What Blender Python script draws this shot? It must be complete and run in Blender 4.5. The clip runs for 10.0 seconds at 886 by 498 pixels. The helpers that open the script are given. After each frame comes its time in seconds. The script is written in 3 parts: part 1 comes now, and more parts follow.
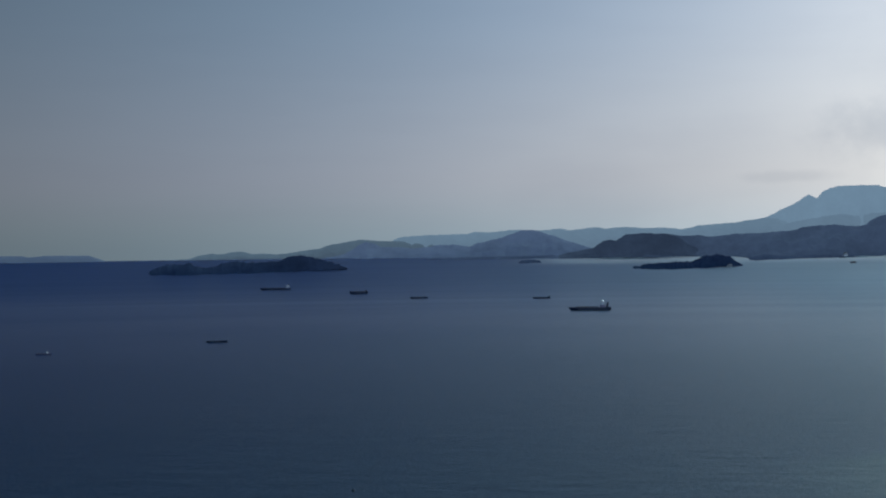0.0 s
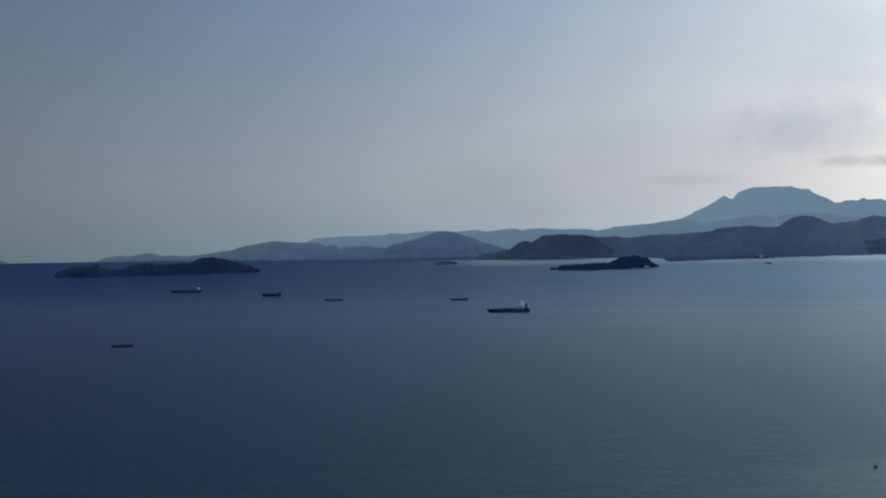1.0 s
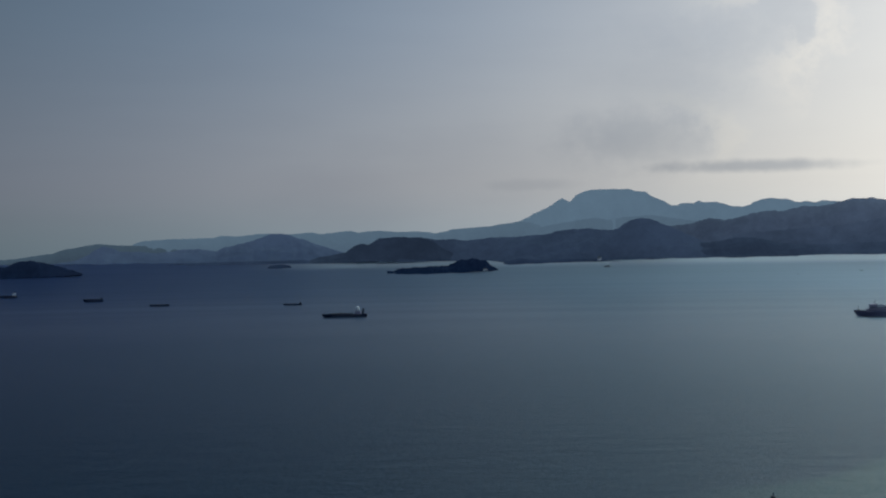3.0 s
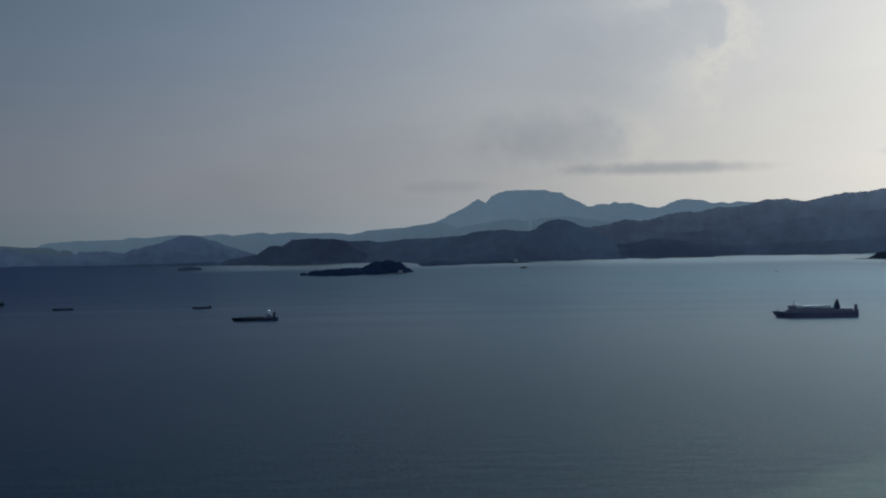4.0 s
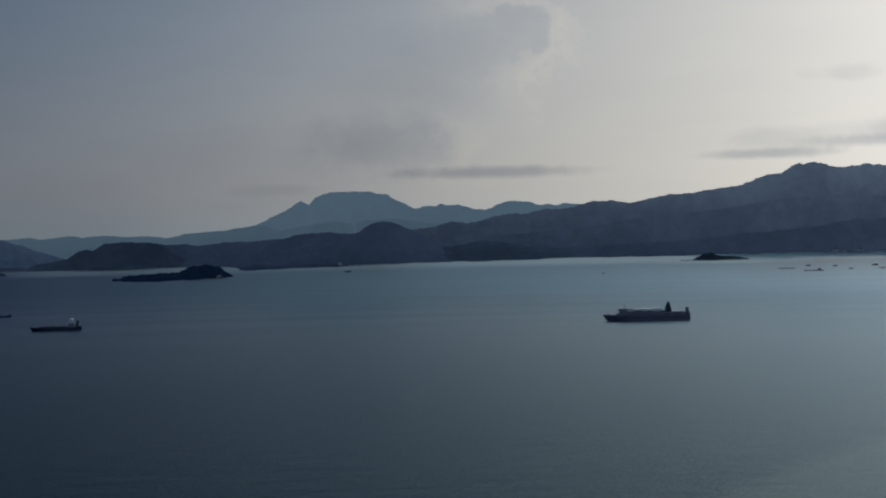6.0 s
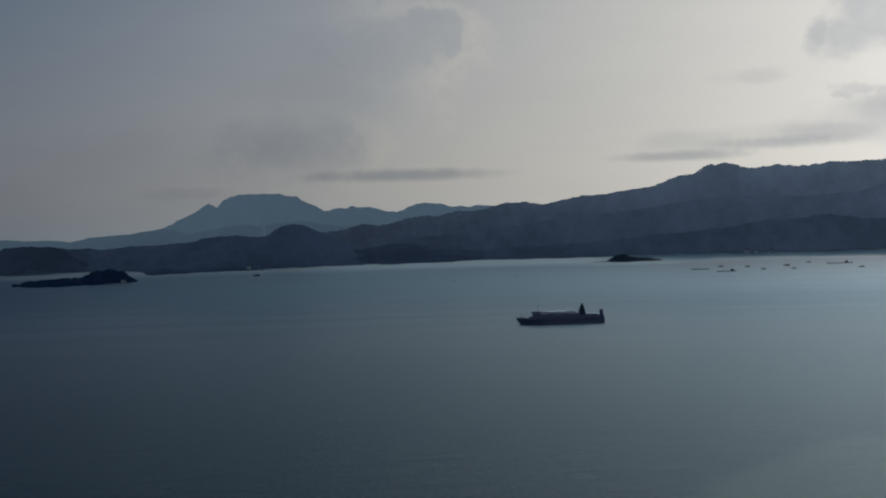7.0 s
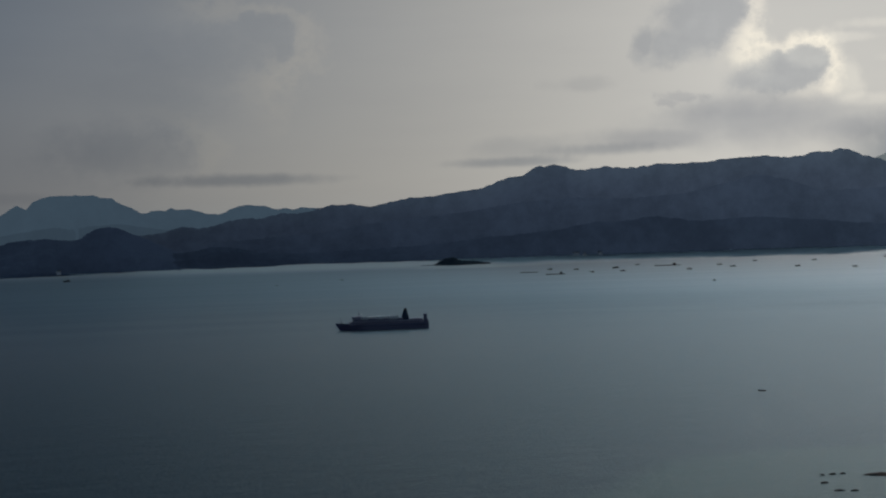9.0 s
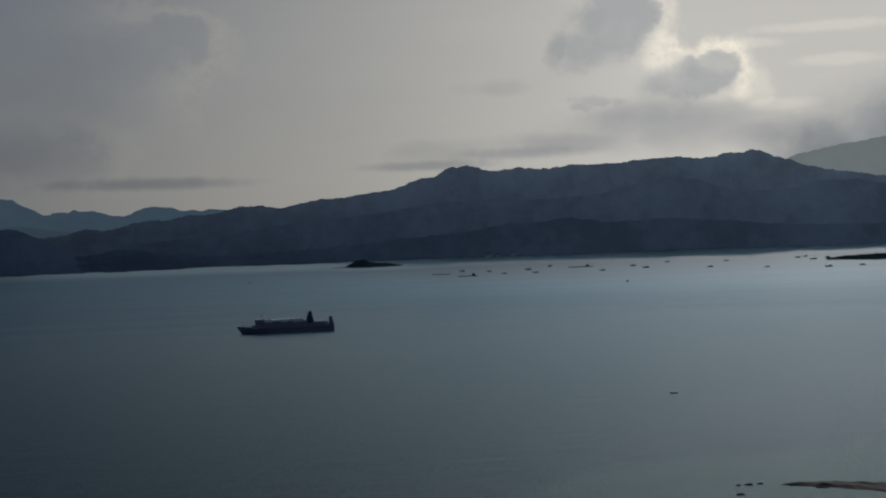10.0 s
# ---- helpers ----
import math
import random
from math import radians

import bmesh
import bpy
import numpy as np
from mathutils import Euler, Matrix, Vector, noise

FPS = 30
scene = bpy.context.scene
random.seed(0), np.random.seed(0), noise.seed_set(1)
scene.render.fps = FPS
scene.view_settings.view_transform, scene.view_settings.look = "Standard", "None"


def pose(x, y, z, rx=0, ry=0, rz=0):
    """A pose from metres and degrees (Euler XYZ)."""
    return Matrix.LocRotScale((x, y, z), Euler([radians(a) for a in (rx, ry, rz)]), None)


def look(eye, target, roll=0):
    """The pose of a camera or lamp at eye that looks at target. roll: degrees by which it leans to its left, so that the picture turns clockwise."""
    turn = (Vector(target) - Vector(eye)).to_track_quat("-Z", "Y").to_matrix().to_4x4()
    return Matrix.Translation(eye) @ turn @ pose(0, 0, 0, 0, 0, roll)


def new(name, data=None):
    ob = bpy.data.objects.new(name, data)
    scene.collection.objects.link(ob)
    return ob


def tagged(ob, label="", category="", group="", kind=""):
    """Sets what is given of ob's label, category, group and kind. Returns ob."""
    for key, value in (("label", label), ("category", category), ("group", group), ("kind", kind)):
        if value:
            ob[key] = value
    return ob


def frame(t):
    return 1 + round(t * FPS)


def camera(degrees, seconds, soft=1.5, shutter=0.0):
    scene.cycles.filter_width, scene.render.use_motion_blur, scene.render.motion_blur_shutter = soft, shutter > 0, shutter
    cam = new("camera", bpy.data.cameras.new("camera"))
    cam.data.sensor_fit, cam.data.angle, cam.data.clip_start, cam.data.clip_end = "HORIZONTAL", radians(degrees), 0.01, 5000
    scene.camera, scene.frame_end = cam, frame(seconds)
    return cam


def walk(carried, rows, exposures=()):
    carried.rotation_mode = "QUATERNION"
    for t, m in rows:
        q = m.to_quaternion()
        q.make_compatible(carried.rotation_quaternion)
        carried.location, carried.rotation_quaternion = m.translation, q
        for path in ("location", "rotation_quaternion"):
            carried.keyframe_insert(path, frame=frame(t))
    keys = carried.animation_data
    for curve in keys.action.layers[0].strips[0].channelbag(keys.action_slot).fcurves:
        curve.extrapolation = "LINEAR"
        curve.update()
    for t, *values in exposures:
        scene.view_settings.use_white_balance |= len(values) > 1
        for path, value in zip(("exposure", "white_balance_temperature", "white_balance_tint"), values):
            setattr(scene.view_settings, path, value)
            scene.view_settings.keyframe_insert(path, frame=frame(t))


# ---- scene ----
# ---- camera and its walk ----
cam = camera(34.84, 10.0, soft=2.1)
# seconds, eye x y z, heading clockwise from +y, tilt up, lean (degrees)
PATH = [
    (0.0, 0.00, 0.00, 72.00, -9.017, 0.121, -0.788),
    (0.5, -4.16, 18.26, 70.77, -7.317, 0.142, -0.815),
    (1.0, -7.45, 36.70, 69.77, -5.536, 0.178, -0.839),
    (1.5, -9.87, 55.27, 68.97, -3.946, 0.198, -0.879),
    (2.0, -11.43, 73.95, 68.35, -2.211, 0.235, -0.895),
    (2.5, -12.14, 92.68, 67.88, -0.548, 0.255, -0.894),
    (4.0, -9.22, 148.85, 67.04, 4.565, 0.273, -1.021),
    (4.5, -6.59, 167.44, 66.86, 6.268, 0.289, -1.097),
    (5.0, -3.15, 185.89, 66.68, 8.005, 0.286, -1.148),
    (5.5, 1.10, 204.16, 66.47, 9.626, 0.282, -1.231),
    (6.0, 6.16, 222.23, 66.21, 11.565, 0.282, -1.321),
    (7.5, 26.04, 274.75, 64.81, 16.702, 0.322, -1.743),
    (8.0, 34.22, 291.58, 64.04, 18.384, 0.310, -1.724),
    (8.5, 43.16, 307.99, 63.07, 19.942, 0.321, -1.805),
    (9.0, 52.86, 323.96, 61.87, 21.819, 0.335, -1.877),
    (9.5, 63.31, 339.45, 60.41, 23.519, 0.366, -1.921),
    (10.0, 74.50, 354.41, 58.67, 25.215, 0.373, -2.060),
]


def heading(x, y, z, turn, tilt, lean):
    """The pose of a camera that looks along a compass heading, tilted up and leaning."""
    a, b = radians(turn), radians(tilt)
    way = Vector((math.sin(a) * math.cos(b), math.cos(a) * math.cos(b), math.sin(b)))
    return look((x, y, z), Vector((x, y, z)) + way, lean)


# the camera closes its iris as it turns towards the sun
EXPOSURES = [(0.0, -0.03), (2.5, -0.53), (5.0, -1.05), (7.5, -1.56), (10.0, -2.01)]
walk(cam, [(row[0], heading(*row[1:])) for row in PATH], EXPOSURES)

# ---- world and sun ----
SUN_AZ, SUN_EL = 42.0, 38.0


def direction(az, el):
    a, b = radians(az), radians(el)
    return Vector((math.sin(a) * math.cos(b), math.cos(a) * math.cos(b), math.sin(b)))


class Nodes:
    """Short hand for wiring shader nodes."""

    def __init__(self, tree):
        self.tree = tree
        tree.nodes.clear()

    def make(self, kind, **settings):
        node = self.tree.nodes.new(kind)
        inputs = settings.pop("inputs", {})
        for key, value in settings.items():
            setattr(node, key, value)
        for key, value in inputs.items():
            self.feed(node.inputs[key], value)
        return node

    def feed(self, socket, value):
        if isinstance(value, bpy.types.NodeSocket):
            self.tree.links.new(value, socket)
        else:
            socket.default_value = value

    def math(self, op, a, b=0.0, c=0.0, clamp=False):
        node = self.make("ShaderNodeMath", operation=op, use_clamp=clamp)
        for socket, value in zip(node.inputs, (a, b, c)):
            self.feed(socket, value)
        return node.outputs[0]

    def smooth(self, value, low, high, to_low=0.0, to_high=1.0):
        node = self.make("ShaderNodeMapRange", interpolation_type="SMOOTHSTEP")
        for socket, v in zip(node.inputs, (value, low, high, to_low, to_high)):
            self.feed(socket, v)
        return node.outputs[0]

    def mix(self, factor, a, b, blend="MIX"):
        node = self.make("ShaderNodeMix", data_type="RGBA", blend_type=blend)
        self.feed(node.inputs[0], factor)
        self.feed(node.inputs[6], a)
        self.feed(node.inputs[7], b)
        return node.outputs[2]

    def noise(self, vector, scale, detail=4.0, rough=0.55, distortion=0.0):
        node = self.make("ShaderNodeTexNoise", inputs={"Vector": vector, "Scale": scale, "Detail": detail, "Roughness": rough, "Distortion": distortion})
        return node.outputs[0]

    def mapped(self, vector, scale):
        return self.make("ShaderNodeMapping", inputs={"Vector": vector, "Scale": scale}).outputs[0]


def rgb(r, g, b):
    return (r, g, b, 1.0)


world = bpy.data.worlds.new("sky")
scene.world = world
world.use_nodes = True
W = Nodes(world.node_tree)
way = W.make("ShaderNodeTexCoord").outputs["Generated"]
split = W.make("ShaderNodeSeparateXYZ", inputs={0: way})
vx, vy, vz = split.outputs
az = W.math("DEGREES", W.math("ARCTAN2", vx, vy))
el = W.math("DEGREES", W.math("ARCSINE", vz))
dot = W.make("ShaderNodeVectorMath", operation="DOT_PRODUCT")
W.feed(dot.inputs[0], way)
dot.inputs[1].default_value = direction(SUN_AZ, SUN_EL)
off = W.math("DEGREES", W.math("ARCCOSINE", dot.outputs["Value"]))
clear = W.make("ShaderNodeTexSky", sky_type="NISHITA", sun_disc=False, sun_elevation=radians(SUN_EL), sun_rotation=radians(SUN_AZ), dust_density=1.5)
# a bright veil of haze that thins away from the sun, bluer overhead and away from it
aside = W.math("ABSOLUTE", W.math("WRAP", W.math("SUBTRACT", az, SUN_AZ), 180.0, -180.0))
veil_gain = W.math("POWER", 2.0, W.math("MULTIPLY", W.math("MAXIMUM", W.math("MINIMUM", aside, 84.0), 9.0), -1 / 17.0))
# added: unseen sky opposite the sun is brightened to fill shaded hulls
veil_gain = W.math("ADD", W.math("MULTIPLY", veil_gain, 2.9), W.smooth(aside, 85.0, 130.0, 0.0, 1.05))
aureole = W.math("MULTIPLY", W.smooth(off, 52.0, 6.0), W.smooth(el, 11.0, 24.0, 0.0, 4.0))
veil_gain = W.math("MULTIPLY", veil_gain, W.math("ADD", W.smooth(el, 9.0, 21.0, 1.0, 0.06), aureole))
tone = W.smooth(aside, 6.0, 64.0)
veil = W.mix(W.math("POWER", tone, 1.9), rgb(0.99, 0.968, 0.91), rgb(0.68, 0.815, 1.10))
veil = W.mix(W.math("MULTIPLY", W.smooth(el, 2.5, 11.0), W.math("POWER", tone, 1.5)), veil, rgb(0.46, 0.685, 0.975))
veil = W.mix(W.math("MULTIPLY", W.smooth(el, 3.2, 0.2), W.math("MULTIPLY", tone, 0.8)), veil, rgb(0.54, 0.83, 1.02))
veil = W.mix(W.smooth(el, 10.0, 20.0), veil, W.mix(W.smooth(off, 30.0, 60.0), rgb(0.50, 0.83, 1.02), rgb(0.19, 0.50, 1.2)))
plane = W.make("ShaderNodeCombineXYZ", inputs={0: az, 1: W.math("MULTIPLY", el, 1.1), 2: 0.0}).outputs[0]
billow = W.math("SUBTRACT", W.noise(plane, 0.55, 3.0, 0.5), 0.5)
fine = W.math("SUBTRACT", W.noise(plane, 1.7, 6.0, 0.6), 0.5)
streak = W.noise(W.make("ShaderNodeCombineXYZ", inputs={0: W.math("MULTIPLY", az, 0.16), 1: W.math("MULTIPLY", el, 1.0), 2: 3.0}).outputs[0], 1.0, 5.0, 0.55)
veil = W.mix(W.smooth(streak, 0.35, 0.75), veil, W.mix(1.0, veil, rgb(0.975, 0.975, 0.98), "MULTIPLY"))


drift_a = W.math("SUBTRACT", W.noise(plane, 0.8, 4.0, 0.6), 0.5)
drift_e = W.math("SUBTRACT", W.noise(W.mapped(plane, (-1.0, 1.0, 1.0)), 0.9, 4.0, 0.6), 0.5)


def density(lobes, rough, grain, warp=0.0):
    """How deep a direction lies inside a cloud made of noisy elliptical lobes (azimuth, elevation, half width, half height in degrees)."""
    deep = -1.0
    for a, e, wide, tall in lobes:
        p = W.math("DIVIDE", W.math("SUBTRACT", W.math("ADD", az, W.math("MULTIPLY", drift_a, warp)), a), wide)
        q = W.math("DIVIDE", W.math("SUBTRACT", W.math("ADD", el, W.math("MULTIPLY", drift_e, warp)), e), tall)
        d = W.math("SUBTRACT", 1.0, W.math("SQRT", W.math("ADD", W.math("MULTIPLY", p, p), W.math("MULTIPLY", q, q))))
        deep = W.math("SMOOTH_MAX", deep, d, 0.15)
    deep = W.math("ADD", deep, W.math("MULTIPLY", billow, rough))
    return W.math("ADD", deep, W.math("MULTIPLY", fine, grain))


def over(colour, mask, tint, amount):
    return W.mix(W.math("MULTIPLY", mask, amount), colour, W.mix(1.0, colour, tint, "MULTIPLY"))


def bank(lobes, amount, tint=(0.60, 0.63, 0.70), rough=0.9, grain=0.25, soft=0.9):
    """A soft grey bank or streak of cloud."""
    global veil
    veil = over(veil, W.smooth(density(lobes, rough, grain), 0.0, soft), rgb(*tint), amount)


def cumulus(lobes, centre, amount, shade, rim, crisp=0.2, warp=0.9):
    """A cumulus lit from behind: a shaded, mottled body with crisp billowing edges and a bright rim on its sunward side."""
    global veil
    deep = density(lobes, 0.5, 0.55, warp)
    sunward = W.smooth(W.math("ADD", W.math("SUBTRACT", az, centre[0]), W.math("MULTIPLY", W.math("SUBTRACT", el, centre[1]), 0.9)), -1.8, 1.4)
    body = W.smooth(deep, -0.02, W.math("ADD", crisp, W.math("MULTIPLY", W.math("SUBTRACT", 1.0, sunward), 0.5)))
    edge = W.math("MULTIPLY", W.smooth(deep, -0.5, 0.02), W.math("SUBTRACT", 1.0, W.smooth(deep, 0.05, 0.34)))
    veil = over(veil, body, rgb(*shade), amount)
    veil = over(veil, W.math("MULTIPLY", body, W.smooth(W.math("ADD", billow, drift_a), -0.15, 0.3)), rgb(1.09, 1.09, 1.08), amount)
    broken = W.smooth(W.math("ADD", fine, W.math("MULTIPLY", billow, 0.5)), -0.25, 0.12, 0.45, 1.0)
    veil = over(veil, W.math("MULTIPLY", W.math("MULTIPLY", edge, sunward), broken), rgb(*rim), 1.0)


# haze and stratus low over the hills, then the cumulus, then thin streaks
bank([(10.2, 7.0, 4.4, 3.4), (9.0, 4.8, 4.0, 1.5)], 0.32, (0.70, 0.74, 0.80), 0.5)
bank([(3.5, 3.2, 9.0, 3.2), (-2.0, 2.4, 6.0, 2.2)], 0.5, (0.79, 0.81, 0.86), 0.3, 0.1, 0.8)
bank([(34.5, 5.0, 6.5, 1.5), (30.5, 4.5, 5.0, 0.7), (38, 4.6, 4.0, 1.0)], 0.75, rough=0.5)
bank([(44.5, 3.8, 6.5, 3.6), (40.8, 3.2, 4.2, 2.7)], 0.95, (0.33, 0.39, 0.48), 0.3, 0.1, 0.85)
bank([(27.6, 6.75, 2.0, 0.4)], 0.35, (0.66, 0.68, 0.73), 1.2, 0.6)
bank([(33.6, 5.6, 4.2, 0.7)], 0.45, (0.72, 0.74, 0.79), 0.6, 0.3)
bank([(34.4, 7.7, 1.2, 1.5), (36.8, 7.7, 1.6, 0.9), (37.9, 6.4, 1.0, 1.1)], 0.85, (1.24, 1.22, 1.17), 0.8, 0.6, 0.6)
cumulus([(9.4, 4.9, 3.0, 1.3), (11.0, 4.3, 1.5, 0.9), (8.0, 4.4, 2.6, 1.1)], (11.4, 4.8), 0.26, (0.72, 0.76, 0.83), (1.10, 1.08, 1.04), 0.5, 1.0)
cumulus([(12.4, 8.4, 3.6, 1.7), (14.8, 9.3, 1.6, 0.9), (11.4, 6.0, 3.0, 1.8), (15.6, 8.7, 0.7, 0.9)], (13.4, 8.2), 0.5, (0.80, 0.83, 0.88), (1.17, 1.13, 1.07), 0.6, 1.1)
cumulus([(32.2, 8.9, 2.1, 1.8), (31.2, 8.2, 1.6, 1.1), (33.2, 9.4, 1.3, 1.1), (30.2, 8.2, 0.8, 1.0)], (33.0, 8.7), 0.9, (0.68, 0.71, 0.77), (1.36, 1.31, 1.23))
cumulus([(35.6, 6.75, 1.65, 1.0), (36.5, 7.1, 1.0, 0.9), (34.4, 6.7, 1.3, 0.75)], (35.6, 6.9), 0.9, (0.68, 0.71, 0.77), (1.36, 1.31, 1.23))
bank([(31.6, 6.1, 1.4, 0.35), (31.0, 5.9, 0.8, 0.3)], 0.6, (0.70, 0.72, 0.78), 1.2, 1.2, 0.6)
for lobe, amount in (((13.6, 3.35, 5.4, 0.36), 0.95), ((9.0, 4.4, 4.6, 1.9), 0.3), ((24.6, 3.75, 3.8, 0.3), 0.85), ((24.8, 4.3, 2.4, 0.7), 0.35), ((28.6, 4.15, 3.6, 0.36), 0.7), ((4.8, 2.8, 2.6, 0.35), 0.3)):
    bank([lobe], amount, (0.60, 0.64, 0.71), 0.7, 0.4, 0.8)
for lobe in ((40.8, 8.5, 4.0, 0.3), (38.0, 8.0, 2.0, 0.3), (41.0, 7.2, 2.6, 0.35), (38.9, 5.6, 1.8, 0.35)):
    bank([lobe], 0.7, (1.22, 1.2, 1.16), 0.9, 0.7, 0.7)
light = W.make("ShaderNodeVectorMath", operation="SCALE", inputs={0: veil, "Scale": veil_gain})
back = W.make("ShaderNodeBackground", inputs={"Color": light.outputs[0], "Strength": 1.0})
blue = W.make("ShaderNodeBackground", inputs={"Color": clear.outputs[0], "Strength": 0.012})
both = W.make("ShaderNodeAddShader", inputs={0: back.outputs[0], 1: blue.outputs[0]})
W.make("ShaderNodeOutputWorld", inputs={"Surface": both.outputs[0]})

sun = new("sun", bpy.data.lights.new("sun", "SUN"))
sun.data.energy, sun.data.angle, sun.data.color = 3.0, radians(3.0), (1.0, 0.97, 0.93)
sun.matrix_world = look(direction(SUN_AZ, SUN_EL) * 900, (0, 0, 0))


# ---- materials ----
def material(name, build):
    mat = bpy.data.materials.new(name)
    mat.use_nodes = True
    n = Nodes(mat.node_tree)
    out = n.make("ShaderNodeOutputMaterial")
    n.feed(out.inputs["Surface"], build(n))
    return mat


def paint(name, colour, rough=0.5, metal=0.0, wear=0.25, size=0.6, gloss=0.5):
    """Painted or weathered surface with grime at two scales."""

    def build(n):
        place = n.make("ShaderNodeTexCoord").outputs["Object"]
        big, small = n.noise(place, size), n.noise(place, size * 9, 6.0, 0.65)
        dirt = n.math("MULTIPLY", n.smooth(n.math("MULTIPLY", n.math("ADD", big, small), 0.5), 0.42, 0.66), wear)
        shade = n.mix(dirt, rgb(*colour), rgb(*[c * 0.45 + 0.01 for c in colour]))
        bump = n.make("ShaderNodeBump", inputs={"Height": small, "Strength": 0.15, "Distance": 0.05})
        return n.make("ShaderNodeBsdfPrincipled", inputs={"Base Color": shade, "Roughness": rough, "Metallic": metal, "Specular IOR Level": gloss, "Normal": bump.outputs[0]}).outputs[0]

    return material(name, build)


def hazy_forest(name, dark, pale, haze_glow=1.0, grain=0.05, sunward=False, mottle=0.19, tone=(1.0, 1.0, 1.0)):
    """Wooded slopes: crowns, clearings and gullies, with haze put in as emission that deepens with distance. haze_glow:
    how strong it is; sunward: stronger towards the sun.
    """

    def build(n):
        place = n.make("ShaderNodeTexCoord").outputs["Object"]
        crowns, stands, fields = n.noise(place, grain, 8.0, 0.7), n.noise(place, grain * 0.16, 5.0, 0.6), n.noise(place, grain * 0.05, 4.0)
        shade = n.mix(n.smooth(n.math("ADD", n.math("MULTIPLY", crowns, 0.5), n.math("MULTIPLY", stands, 0.5)), 0.36, 0.64), rgb(*dark), rgb(*pale))
        shade = n.mix(n.smooth(fields, 0.54, 0.72, 0.0, 0.5), shade, rgb(pale[0] * 1.35, pale[1] * 1.2, pale[2]))
        bump = n.make("ShaderNodeBump", inputs={"Height": n.math("ADD", crowns, n.math("MULTIPLY", stands, 2.0)), "Strength": 0.6, "Distance": 6.0})
        surface = n.make("ShaderNodeBsdfPrincipled", inputs={"Base Color": shade, "Roughness": 1.0, "Specular IOR Level": 0.0, "Normal": bump.outputs[0]})
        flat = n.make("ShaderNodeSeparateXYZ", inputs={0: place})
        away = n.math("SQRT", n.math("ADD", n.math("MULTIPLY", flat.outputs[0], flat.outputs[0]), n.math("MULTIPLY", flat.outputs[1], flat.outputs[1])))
        # haze is painted as emission, brighter with distance from the start
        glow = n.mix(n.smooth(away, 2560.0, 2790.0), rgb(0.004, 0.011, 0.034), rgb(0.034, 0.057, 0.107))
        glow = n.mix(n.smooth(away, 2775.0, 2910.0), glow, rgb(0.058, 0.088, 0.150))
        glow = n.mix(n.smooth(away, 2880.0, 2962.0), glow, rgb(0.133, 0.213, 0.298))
        thick = n.math("MULTIPLY", n.smooth(flat.outputs[0], 300.0, 1900.0, 0.85, 2.3) if sunward else 1.0, n.smooth(n.math("ADD", n.math("MULTIPLY", stands, 0.6), n.math("MULTIPLY", crowns, 0.4)), 0.32, 0.68, (1 - mottle) * haze_glow, (1 + mottle) * haze_glow))
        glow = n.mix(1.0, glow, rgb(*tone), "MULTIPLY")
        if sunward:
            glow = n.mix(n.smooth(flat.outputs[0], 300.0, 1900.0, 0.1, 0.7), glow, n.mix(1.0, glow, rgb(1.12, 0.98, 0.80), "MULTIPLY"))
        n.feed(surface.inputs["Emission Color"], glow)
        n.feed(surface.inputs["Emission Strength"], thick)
        return surface.outputs[0]

    return material(name, build)


